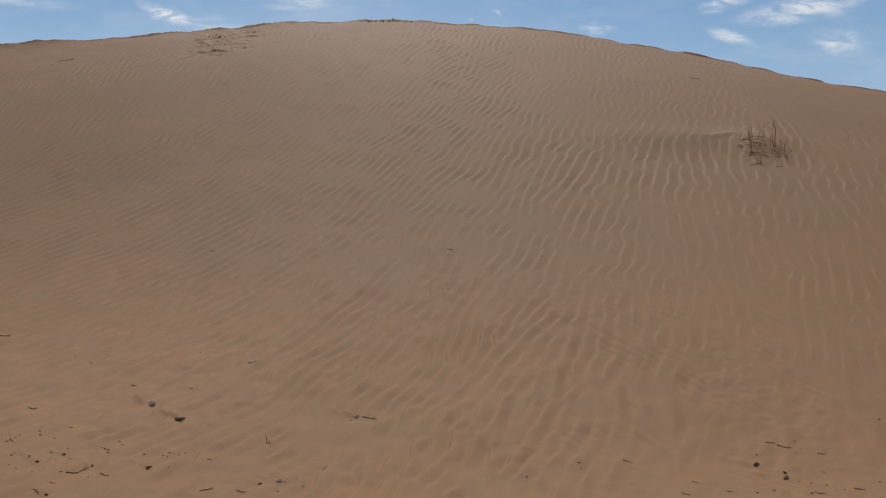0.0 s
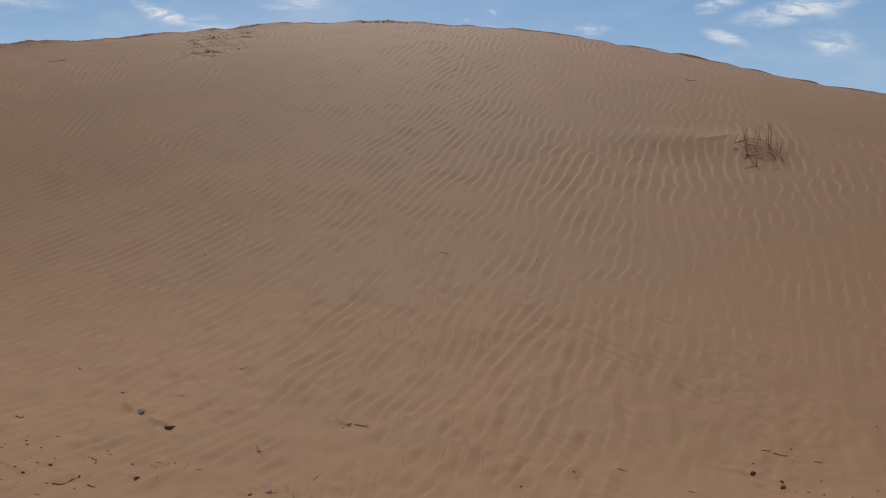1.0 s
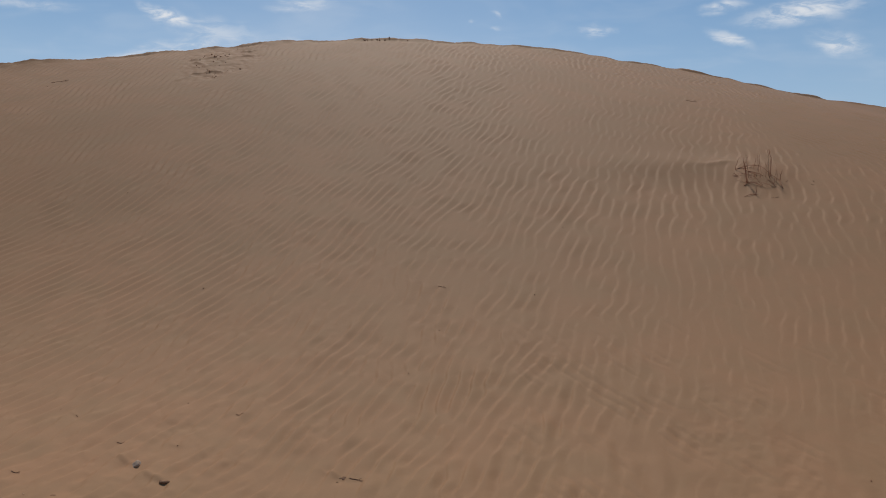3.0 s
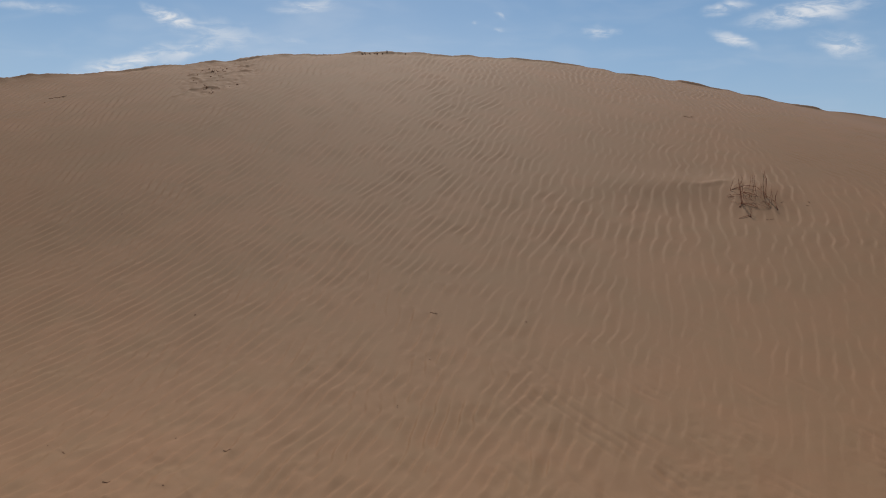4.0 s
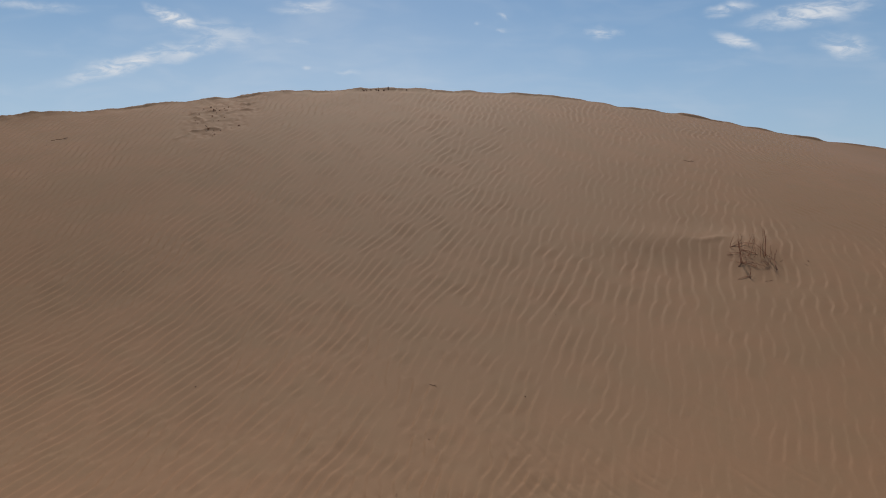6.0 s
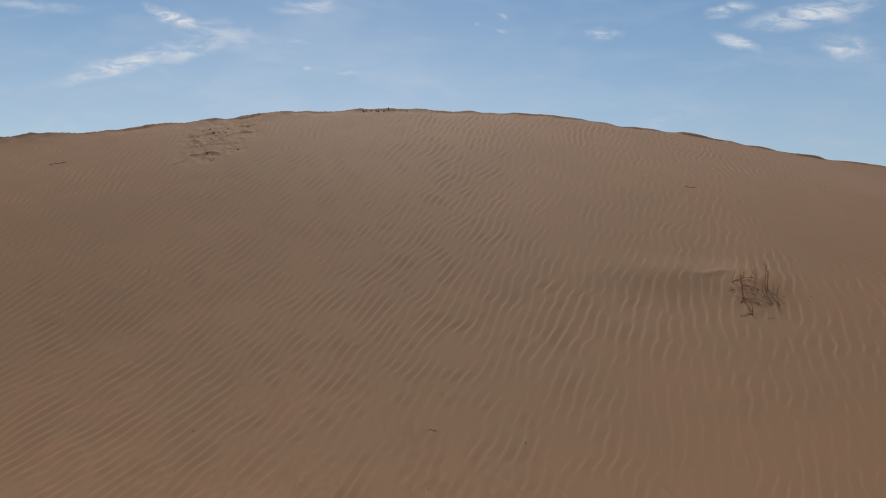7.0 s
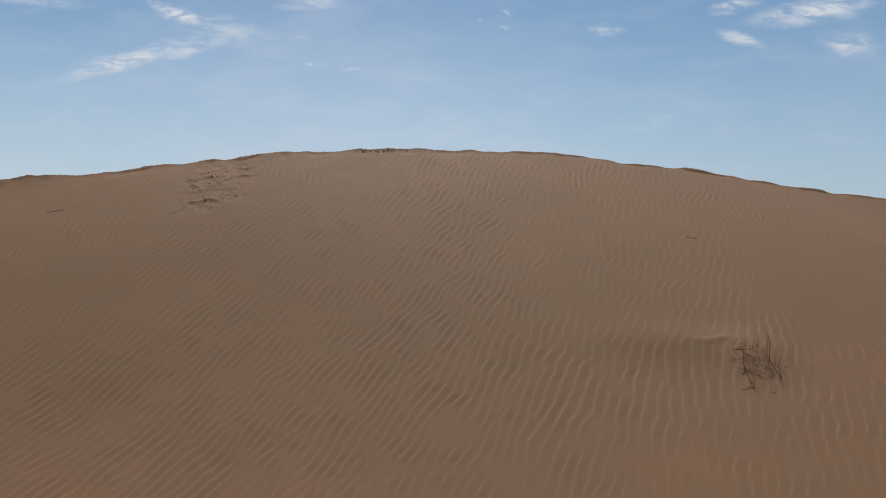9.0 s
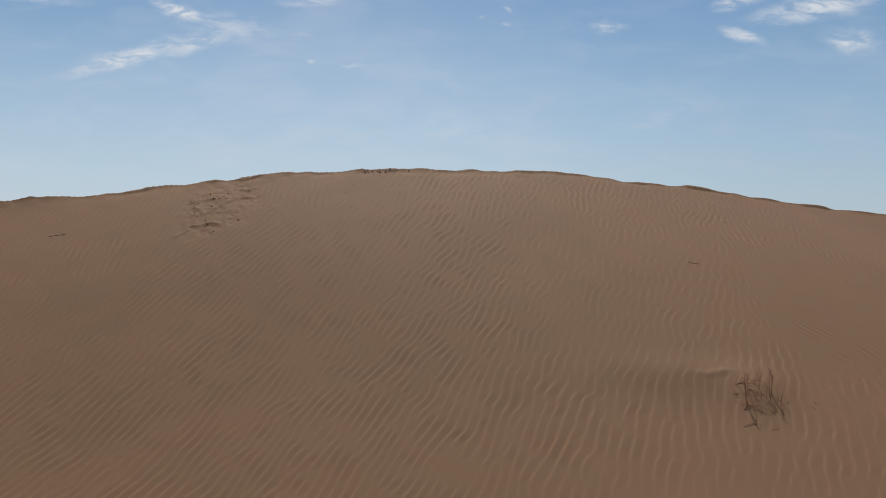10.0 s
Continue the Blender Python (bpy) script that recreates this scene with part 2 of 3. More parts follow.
def slump(x, y):
    """Broken, slumped sand below the crest."""
    d = ((x + 3.65) / 0.72) ** 2 + ((y - 12.75) / 1.0) ** 2
    inside = 1 - smooth(0.45, 1.25, d + 0.35 * lattice_noise(x, y, 0.35, 21))
    rough = 0.006 * lattice_noise(x, y, 0.30, 22) + 0.005 * lattice_noise(x, y, 0.14, 23) + 0.007 * lattice_noise(x, y, 0.065, 24)
    out = inside * (rough - 0.010)
    bent_x, bent_y = x + 0.05 * lattice_noise(x, y, 0.2, 25), y + 0.05 * lattice_noise(x, y, 0.2, 26)
    for bends in SLUMP_RIDGES:
        gap = np.full(x.shape, 9.0)
        for (ax, ay), (bx, by) in zip(bends, bends[1:]):
            s = np.clip(((bent_x - ax) * (bx - ax) + (bent_y - ay) * (by - ay)) / ((bx - ax) ** 2 + (by - ay) ** 2), 0, 1)
            gap = np.minimum(gap, np.hypot(bent_x - ax - s * (bx - ax), bent_y - ay - s * (by - ay)))
        out = out + 0.024 * np.exp(-(gap / 0.036) ** 2) * (0.8 + 0.4 * lattice_noise(x, y, 0.12, 27))
    return inside, out


# Dense part of the sheet, where the ripples are: it widens with the dune, away from the foot.
STEP, ACROSS = 0.0178, 1151
X0, X1, Y0, Y1 = -12.4, 12.8, 2.3, 18.8
dense_y = np.arange(Y0, Y1 + STEP / 2, STEP)


def left_edge(y):
    return -0.95 - 0.60 * np.clip(y, Y0, Y1)


def right_edge(y):
    return 0.95 + 0.62 * np.clip(y, Y0, Y1)


RIPPLE_STEP = 0.021


def ripple_waves():
    """Wind ripples: noise drawn again and again through oriented band-pass filters, so that the crests fork and end as real ones do."""
    rng = np.random.RandomState(4)
    gx, gy = np.meshgrid(np.arange(X0, X1, RIPPLE_STEP), np.arange(Y0 - 0.1, Y1 + 0.1, RIPPLE_STEP), indexing="ij")
    nx, ny = gx.shape
    angle = 69.0 + 7.0 * lattice_noise(gx, gy, 2.2, 31) + 5.0 * lattice_noise(gx, gy, 0.8, 32)
    turned = smooth(3.9, 4.9, gx - 0.12 * (gy - 10)) * smooth(9.0, 9.8, gy) * (1 - smooth(12.0, 13.5, gy))
    angle = angle + 46.0 * turned + 10.0 * smooth(12.0, 13.5, gy) + 14.0 * (1 - smooth(-6.0, -2.0, gx)) * smooth(7.0, 10.0, gy) * (1 - smooth(12.0, 13.5, gy))
    angle = angle + 12.0 * (1 - smooth(4.8, 6.5, gy)) * (1 - smooth(-1.9, -0.7, gx))
    coarse = smooth(-1.5, 2.0, gx) * (1 - 0.65 * smooth(9.2, 10.4, gy)) * smooth(4.6, 7.0, gy)
    wave = 0.102 + 0.012 * lattice_noise(gx, gy, 1.7, 33) + 0.026 * coarse - 0.015 * turned
    fx, fy = np.meshgrid(np.fft.fftfreq(nx, RIPPLE_STEP), np.fft.fftfreq(ny, RIPPLE_STEP), indexing="ij")
    radius, turn = np.hypot(fx, fy), np.degrees(np.arctan2(fy, fx))
    bank = []
    for centre in range(40, 136, 12):
        off = (turn - (centre - 90.0) + 180) % 360 - 180
        for length in (0.085, 0.106, 0.132, 0.165, 0.206):
            w = np.maximum(1 - np.abs(angle - centre) / 12.0, 0) * np.maximum(1 - np.abs(np.log(wave / length)) / 0.223, 0)
            if w.max() > 0:
                bank.append((np.exp(-((radius - 1 / length) / (0.26 / length)) ** 2) * np.exp(-(off / 27.0) ** 2), w))
    total = sum(w for _, w in bank) + 1e-6
    field = rng.normal(0, 1, (nx, ny))
    for _ in range(3):
        spectrum = np.fft.fft2(field)
        whole = np.zeros((nx, ny), complex)
        for g, w in bank:
            whole += np.fft.ifft2(spectrum * g) * (w / total)
        level = np.sqrt(np.mean(np.abs(whole) ** 2))
        field = np.tanh(1.6 * whole.real / level)
    # a weaker second set crosses the first on the lower slope
    off = (turn - 30.0 + 180) % 360 - 180
    second = np.fft.ifft2(np.fft.fft2(rng.normal(0, 1, (nx, ny))) * np.exp(-((radius - 11.0) / 3.0) ** 2) * np.exp(-(off / 9.0) ** 2))
    return whole / level, second / np.sqrt(np.mean(np.abs(second) ** 2)), wave


def between_cells(field, gx, gy):
    """The field at places between its cells, by cubic weights."""
    i, j = (gx - X0) / RIPPLE_STEP, (gy - Y0 + 0.1) / RIPPLE_STEP
    a, b = np.floor(i).astype(int), np.floor(j).astype(int)
    u, v = i - a, j - b

    def weights(t):
        return (-0.5 * t + t * t - 0.5 * t ** 3, 1 - 2.5 * t * t + 1.5 * t ** 3, 0.5 * t + 2 * t * t - 1.5 * t ** 3, -0.5 * t * t + 0.5 * t ** 3)

    out = 0
    for p, wu in enumerate(weights(u)):
        rows = np.clip(a + p - 1, 0, field.shape[0] - 1)
        for q, wv in enumerate(weights(v)):
            out = out + wu * wv * field[rows, np.clip(b + q - 1, 0, field.shape[1] - 1)]
    return out


SKEW = 0.63


def saw(phase):
    """A long gentle side and a short steep one, one high from trough to crest."""
    return np.arctan2(SKEW * np.sin(phase), 1 - SKEW * np.cos(phase)) / (2 * math.asin(SKEW))


def ripples_at(gx, gy):
    # the crests are bent a little at about their own length
    bent_x = gx + 0.014 * lattice_noise(gx, gy, 0.34, 51) + 0.004 * lattice_noise(gx, gy, 0.15, 52)
    bent_x = bent_x + 0.024 * smooth(-1.0, 1.5, gx) * lattice_noise(0.5 * gx, gy, 0.16, 54)
    bent_y = gy + 0.020 * lattice_noise(gx, gy, 0.30, 53)
    whole, second, wave = (between_cells(f, bent_x, bent_y) for f in ripple_waves())
    size = np.clip(np.abs(whole), 0, 1.3) ** 0.6 * smooth(0.05, 0.55, np.abs(whole))
    turned = smooth(3.9, 4.9, gx - 0.12 * (gy - 10)) * smooth(9.0, 9.8, gy) * (1 - smooth(12.0, 13.5, gy))
    left = 1 - smooth(-3.5, -0.5, gx)
    patch = 0.70 + 0.18 * left + 0.16 * lattice_noise(gx, gy, 1.1, 34) + 0.20 * lattice_noise(gx, gy, 0.42, 35)
    patch = (patch + (0.64 - 0.40 * left) * lattice_noise(gx + 0.3 * gy, gy, 0.15, 37)) * (1 - 0.38 * smooth(0.0, 2.0, gx))
    band = smooth(0.2, 1.4, gx) * (1 - smooth(3.1, 3.7, gx)) * smooth(7.7, 8.3, gy) * (1 - smooth(9.0, 9.4, gy))
    patch = (patch + 0.3 * band) * (1 - 0.35 * smooth(0.5, 2.0, gx) * smooth(9.2, 10.0, gy) * (1 - smooth(12.0, 13.0, gy))) * (1 - 0.15 * (1 - smooth(4.0, 6.0, gy))) * (1 + 1.0 * turned)
    patch = patch * (1 + 0.15 * left) * (1 + 0.6 * (1 - smooth(0.2, 1.4, gx)) * (1 - smooth(5.2, 6.8, gy))) * (1 - 0.42 * smooth(0.8, 2.4, gx) * (1 - smooth(6.6, 8.0, gy))) * (1 - 0.55 * smooth(0.4, 1.4, gx) * (1 - smooth(4.6, 5.6, gy)))
    out = saw(np.angle(whole)) * size * (wave / 0.106) ** 0.5 * np.clip(patch, 0.10, 1.25) ** 1.15
    where = smooth(-0.5, 1.2, gx) * (1 - smooth(5.5, 7.5, gy)) + 0.35 * (1 - smooth(5.0, 6.5, gy))
    where = where * smooth(-0.5, 0.5, lattice_noise(gx, gy, 0.5, 36)) * smooth(0.5, 1.4, np.abs(second))
    crease = np.exp(1.5 * (np.cos(np.angle(second)) - 1)) - 0.35
    return out - 0.34 * crease * np.clip(np.abs(second), 0, 1.4) * where


RIPPLE = 0.0112


def foot_lumps(gx, gy):
    """Half-worn ripples and crusts on the lower slope: soft lumps drawn out along the old crests, with finer ones over them."""
    a = radians(80)
    along, over = gx * math.cos(a) + gy * math.sin(a), gx * math.sin(a) - gy * math.cos(a)
    low = 1 - smooth(4.6, 6.4, gy + 0.8 * lattice_noise(gx, gy, 1.3, 61))
    lumps = 0.0080 * lattice_noise(over, 0.42 * along, 0.075, 62) + 0.0042 * lattice_noise(gx, gy, 0.11, 63)
    fine = 0.0032 * lattice_noise(gx, gy, 0.045, 64) * smooth(-0.3, 0.5, lattice_noise(gx, gy, 0.4, 65))
    return low * (lumps * (1 - 0.35 * smooth(0.3, 1.5, gx)) + fine)


def make_ground():
    # coarse rings round the dense part, out to the horizon
    reach = np.array([0.5, 1.2, 2.2, 3.5, 5.5, 9, 14, 22, 35, 60, 100, 170, 300, 550, 1000, 1800, 3000])
    k, ny = len(reach), len(dense_y)
    ys = np.concatenate([Y0 - reach[::-1], dense_y, Y1 + reach])[None, :]
    left, right = left_edge(ys), right_edge(ys)
    ax = np.concatenate([left - reach[::-1, None], left + (right - left) * np.linspace(0, 1, ACROSS)[:, None], right + reach[:, None]])
    ay = np.repeat(ys, len(ax), 0)
    height = base_height(ax, ay)
    gx, gy = ax[k:k + ACROSS, k:k + ny], ay[k:k + ACROSS, k:k + ny]
    inside, broken = slump(gx, gy)
    edge = np.minimum(gx - left_edge(gy), right_edge(gy) - gx)
    fade = smooth(Y0, Y0 + 0.6, gy) * (1 - smooth(Y1 - 1, Y1 - 0.3, gy)) * smooth(0, 0.4, edge)
    soft = 1 - 0.45 * smooth(4.5, 8.0, gx) * smooth(11.5, 13.0, gy)
    near_brink = 1 - 0.5 * np.exp(-((gy - brink(gx)) / 0.35) ** 2)
    swell = 0.003 * lattice_noise(gx, gy, 0.55, 41) + 0.010 * lattice_noise(gx, gy, 1.9, 42)
    dense = height[k:k + ACROSS, k:k + ny] + fade * (RIPPLE * ripples_at(gx, gy) * (1 - inside) * soft * near_brink + swell + hummock(gx, gy) + broken)
    dense = dense + tails(gx, gy) + fade * foot_lumps(gx, gy)
    height[k:k + ACROSS, k:k + ny] = dense
    verts = np.stack([ax, ay, height], -1).reshape(-1, 3).astype(np.float32)
    ids = np.arange(ax.size).reshape(ax.shape)
    quads = np.stack([ids[:-1, :-1], ids[1:, :-1], ids[1:, 1:], ids[:-1, 1:]], -1).reshape(-1, 4)
    mesh = bpy.data.meshes.new("ground")
    mesh.vertices.add(len(verts))
    mesh.vertices.foreach_set("co", verts.ravel())
    mesh.loops.add(quads.size)
    mesh.loops.foreach_set("vertex_index", quads.ravel().astype(np.int32))
    mesh.polygons.add(len(quads))
    mesh.polygons.foreach_set("loop_start", np.arange(0, quads.size, 4, dtype=np.int32))
    mesh.polygons.foreach_set("use_smooth", np.ones(len(quads), bool))
    mesh.update(calc_edges=True)
    mesh.materials.append(SAND)
    ob = new("ground", mesh)
    tagged(ob, "wind-rippled tan sand dune rising from a flat sandy plain", "sand dune", kind="structure")
    return dense


# ---- stones and twigs: across, ahead, size ----
STONES = [(-2.25, 4.9, 0.02), (-2.38, 4.96, 0.012), (-1.5, 4.58, 0.018), (-1.63, 5.17, 0.012), (-1.76, 3.56, 0.028), (-1.77, 3.62, 0.016), (-1.83, 3.46, 0.025), (-1.59, 3.48, 0.03), (-0.82, 3.44, 0.025), (-1.96, 3.49, 0.019), (-1.89, 3.51, 0.025), (-1.54, 3.33, 0.015), (-1.38, 3.59, 0.015), (-1.26, 3.52, 0.012), (2.44, 4.29, 0.018), (1.68, 3.77, 0.035), (1.62, 3.96, 0.019), (1.45, 3.54, 0.018), (1.7, 3.54, 0.021), (2.09, 3.67, 0.016), (0.4, 3.67, 0.017), (-0.18, 5.63, 0.013), (-1.62, 3.68, 0.022), (1.82, 3.64, 0.019), (1.54, 3.56, 0.018), (-1.63, 3.15, 0.023)]
SLOPE_BITS = [(-5.65, 10.61, 0.045), (-5.97, 11.75, 0.029), (-2.08, 6.93, 0.032), (-2.48, 7.25, 0.017), (-2.24, 4.89, 0.017), (-1.63, 5.16, 0.021), (0.04, 6.26, 0.028), (-0.18, 5.61, 0.017), (0.87, 6.76, 0.03), (1.3, 7.92, 0.024), (-3.47, 8.65, 0.035), (4.27, 8.74, 0.035)]
BROWN_STONES = [(-1.42, 4.15, 0.054), (-1.35, 3.51, 0.033), (1.57, 3.86, 0.044), (1.66, 3.72, 0.04), (-0.48, 4.31, 0.042)]
GREY_STONES = [(-1.64, 4.32, 0.071), (-0.74, 3.46, 0.036)]
TWIGS = [(-3.0, 5.24, 0.099, 5), (-1.84, 4.59, 0.045, 10), (-1.25, 5.03, 0.055, -5), (-2.2, 4.12, 0.051, -10), (-1.89, 3.9, 0.027, 0), (-2.06, 3.65, 0.047, -10), (-1.49, 3.38, 0.041, -5), (-1.66, 3.26, 0.029, -15), (-1.67, 3.15, 0.034, -15), (-1.11, 3.65, 0.024, 5), (-1.02, 3.31, 0.055, 10), (-0.88, 3.35, 0.039, 0), (-0.41, 4.29, 0.079, -12)]
TWIGS += [(-1.62, 3.41, 0.085, 30), (-0.565, 3.66, 0.035, 60), (1.8, 4.04, 0.066, -20), (1.74, 4.08, 0.047, -10), (1.96, 3.97, 0.04, -10), (1.2, 3.64, 0.03, -30), (1.95, 3.59, 0.044, -15), (1.75, 3.55, 0.043, -15), (1.11, 3.5, 0.035, -30), (1.33, 3.56, 0.03, -10), (0.93, 3.87, 0.043, -15), (0.06, 6.95, 0.072, -20), (3.84, 11.69, 0.147, -10), (-5.88, 11.97, 0.259, 0)]


def tails(gx, gy):
    """Small drifts of sand drawn out down the wind from each stone and twig, with a scoured hollow on the other side."""
    out = np.zeros_like(gx)
    for x, y, size, *slant in STONES + BROWN_STONES + GREY_STONES + TWIGS:
        if size < 0.014:
            continue
        s = min(size, 0.05) * (0.32 if slant else 1.0)
        columns = np.nonzero((np.abs(gx - x) < 0.6).any(1))[0]
        rows = np.nonzero(np.abs(gy[0] - y) < 0.5)[0]
        spot = np.s_[columns[0]:columns[-1] + 1, rows[0]:rows[-1] + 1]
        dx, dy = gx[spot] - x, gy[spot] - y
        along, over = -0.87 * dx + 0.50 * dy, 0.50 * dx + 0.87 * dy
        wide = 0.42 if size > 0.03 and not slant else 0.60
        near = np.exp(-((along - 1.8 * s) / (2.2 * s)) ** 2 - (over / (wide * s)) ** 2)
        scour = np.exp(-((along + 0.2 * s) / (1.5 * s)) ** 2 - ((over + 0.7 * s) / (0.9 * s)) ** 2)
        out[spot] += 0.20 * s * near - 0.12 * s * scour
    return out


DENSE = make_ground()


def ground_at(x, y):
    j = (y - Y0) / STEP
    b = int(j)
    out = 0.0
    for row, share in ((b, 1 - j + b), (b + 1, j - b)):
        yr = dense_y[row]
        i = (x - left_edge(yr)) / (right_edge(yr) - left_edge(yr)) * (ACROSS - 1)
        a = int(i)
        out += share * float(DENSE[a, row] * (1 - i + a) + DENSE[a + 1, row] * (i - a))
    return out


def link_mesh(name, bm, mat, parent=None, label="", rounded=True):
    mesh = bpy.data.meshes.new(name)
    for f in bm.faces:
        f.smooth = rounded
    bm.to_mesh(mesh)
    bm.free()
    mesh.materials.append(mat)
    ob = new(name, mesh)
    if parent is not None:
        ob.parent = parent
    if label:
        ob["label"] = label
    return ob


def part(name, bm, mat, parent, label=""):
    return link_mesh(name, bm, mat, parent, label)


def rock_mesh(rng, size, flat=0.6, cuts=2, angular=0.25):
    """A stone with flattened sides and a rough skin."""
    bm = bmesh.new()
    bmesh.ops.create_icosphere(bm, subdivisions=cuts, radius=0.5)
    sides = [Vector((rng.uniform(-1, 1), rng.uniform(-1, 1), rng.uniform(-1, 1))).normalized() for _ in range(8)]
    depth = [rng.uniform(0.20, 0.42) for _ in sides]
    seed = Vector((rng.uniform(0, 50), rng.uniform(0, 50), rng.uniform(0, 50)))
    stretch = (1.0, rng.uniform(0.6, 0.9), flat)
    for v in bm.verts:
        p = v.co.copy()
        for s, d in zip(sides, depth):
            over = p.dot(s) - d
            if over > 0:
                p -= s * over
        p *= 1 + angular * noise.noise(p * 3 + seed)
        v.co = Vector((p.x * stretch[0], p.y * stretch[1], p.z * stretch[2])) * size
    return bm


def tube(bm, points, radii, sides=6):
    """A tapering round stick along the points."""
    rings = []
    for i, p in enumerate(points):
        ahead = (points[min(i + 1, len(points) - 1)] - points[max(i - 1, 0)]).normalized()
        across = ahead.cross(Vector((0.31, 0.87, 0.38))).normalized()
        up = ahead.cross(across)
        rings.append([bm.verts.new(p + (across * math.cos(a) + up * math.sin(a)) * radii[i]) for a in (2 * math.pi * k / sides for k in range(sides))])
    for a, b in zip(rings, rings[1:]):
        for k in range(sides):
            bm.faces.new((a[k], a[(k + 1) % sides], b[(k + 1) % sides], b[k]))
    bm.faces.new(rings[0][::-1])
    bm.faces.new(rings[-1])


def stone(rng, x, y, size, mat, label, flat=0.5, sunk=0.34, group="stones on the sand"):
    size *= 0.92
    ob = link_mesh("stone", rock_mesh(rng, size, flat, 3 if size > 0.03 else 2), mat, rounded=size > 0.05)
    ob.matrix_world = pose(x, y, ground_at(x, y) + size * flat * (0.42 - sunk), rng.uniform(-8, 8) + 12, rng.uniform(-8, 8), rng.uniform(0, 360))
    return tagged(ob, label, "stone", group)


def twig(rng, x, y, length, slant):
    """A bent dry stick that lies on the sand."""
    turn = radians(slant)
    points, radii = [], []
    thick = min(0.0014 + 0.014 * length, 0.0036)
    for i in range(7):
        s = i / 6 - 0.5
        px = x + s * length * math.cos(turn) - 0.03 * length * math.sin(6 * s + 9 * x)
        py = y + s * length * math.sin(turn) * 1.6 + 0.05 * length * math.sin(5 * s + 9 * y)
        points.append(Vector((px, py, ground_at(px, py) + thick * 0.7 + max(0, s) * length * 0.12)))
        radii.append(thick * (1.0 - 0.45 * (i / 6)) * rng.uniform(0.85, 1.1))
    base = points[3].copy()
    bm = bmesh.new()
    tube(bm, [p - base for p in points], radii)
    if length > 0.05:
        fork = points[4] - base
        tip = fork + Vector((0.22 * length, 0.18 * length, 0.10 * length))
        tube(bm, [fork, (fork + tip) / 2 + Vector((0, 0, 0.02 * length)), tip], [thick * 0.6, thick * 0.5, thick * 0.3], 5)
    ob = link_mesh("twig", bm, DRY_WOOD)
    ob.location = base
    return tagged(ob, "short dark dry twig lying on the sand", "twig", "twigs on the sand")


rng = random.Random(7)
for x, y, size in STONES:
    stone(rng, x, y, 0.85 * size, DARK_STONE, "small dark angular pebble half sunk in sand")
for x, y, size in SLOPE_BITS:
    stone(rng, x, y, 0.7 * size, BROWN_STONE, "tiny dark fragment lying on the rippled slope", 0.45, 0.3, "fragments on the slope")
for x, y, size in BROWN_STONES:
    stone(rng, x, y, 1.2 * size, BROWN_STONE, "flat brown stone with sand drifted against it", 0.45, 0.40)
for x, y, size in GREY_STONES:
    stone(rng, x, y, size, GREY_STONE, "pale grey rounded stone half buried in sand", 0.7, 0.44)
for x, y, length, slant in TWIGS:
    twig(rng, x, y, length, slant)

# ---- the dry shrub ----


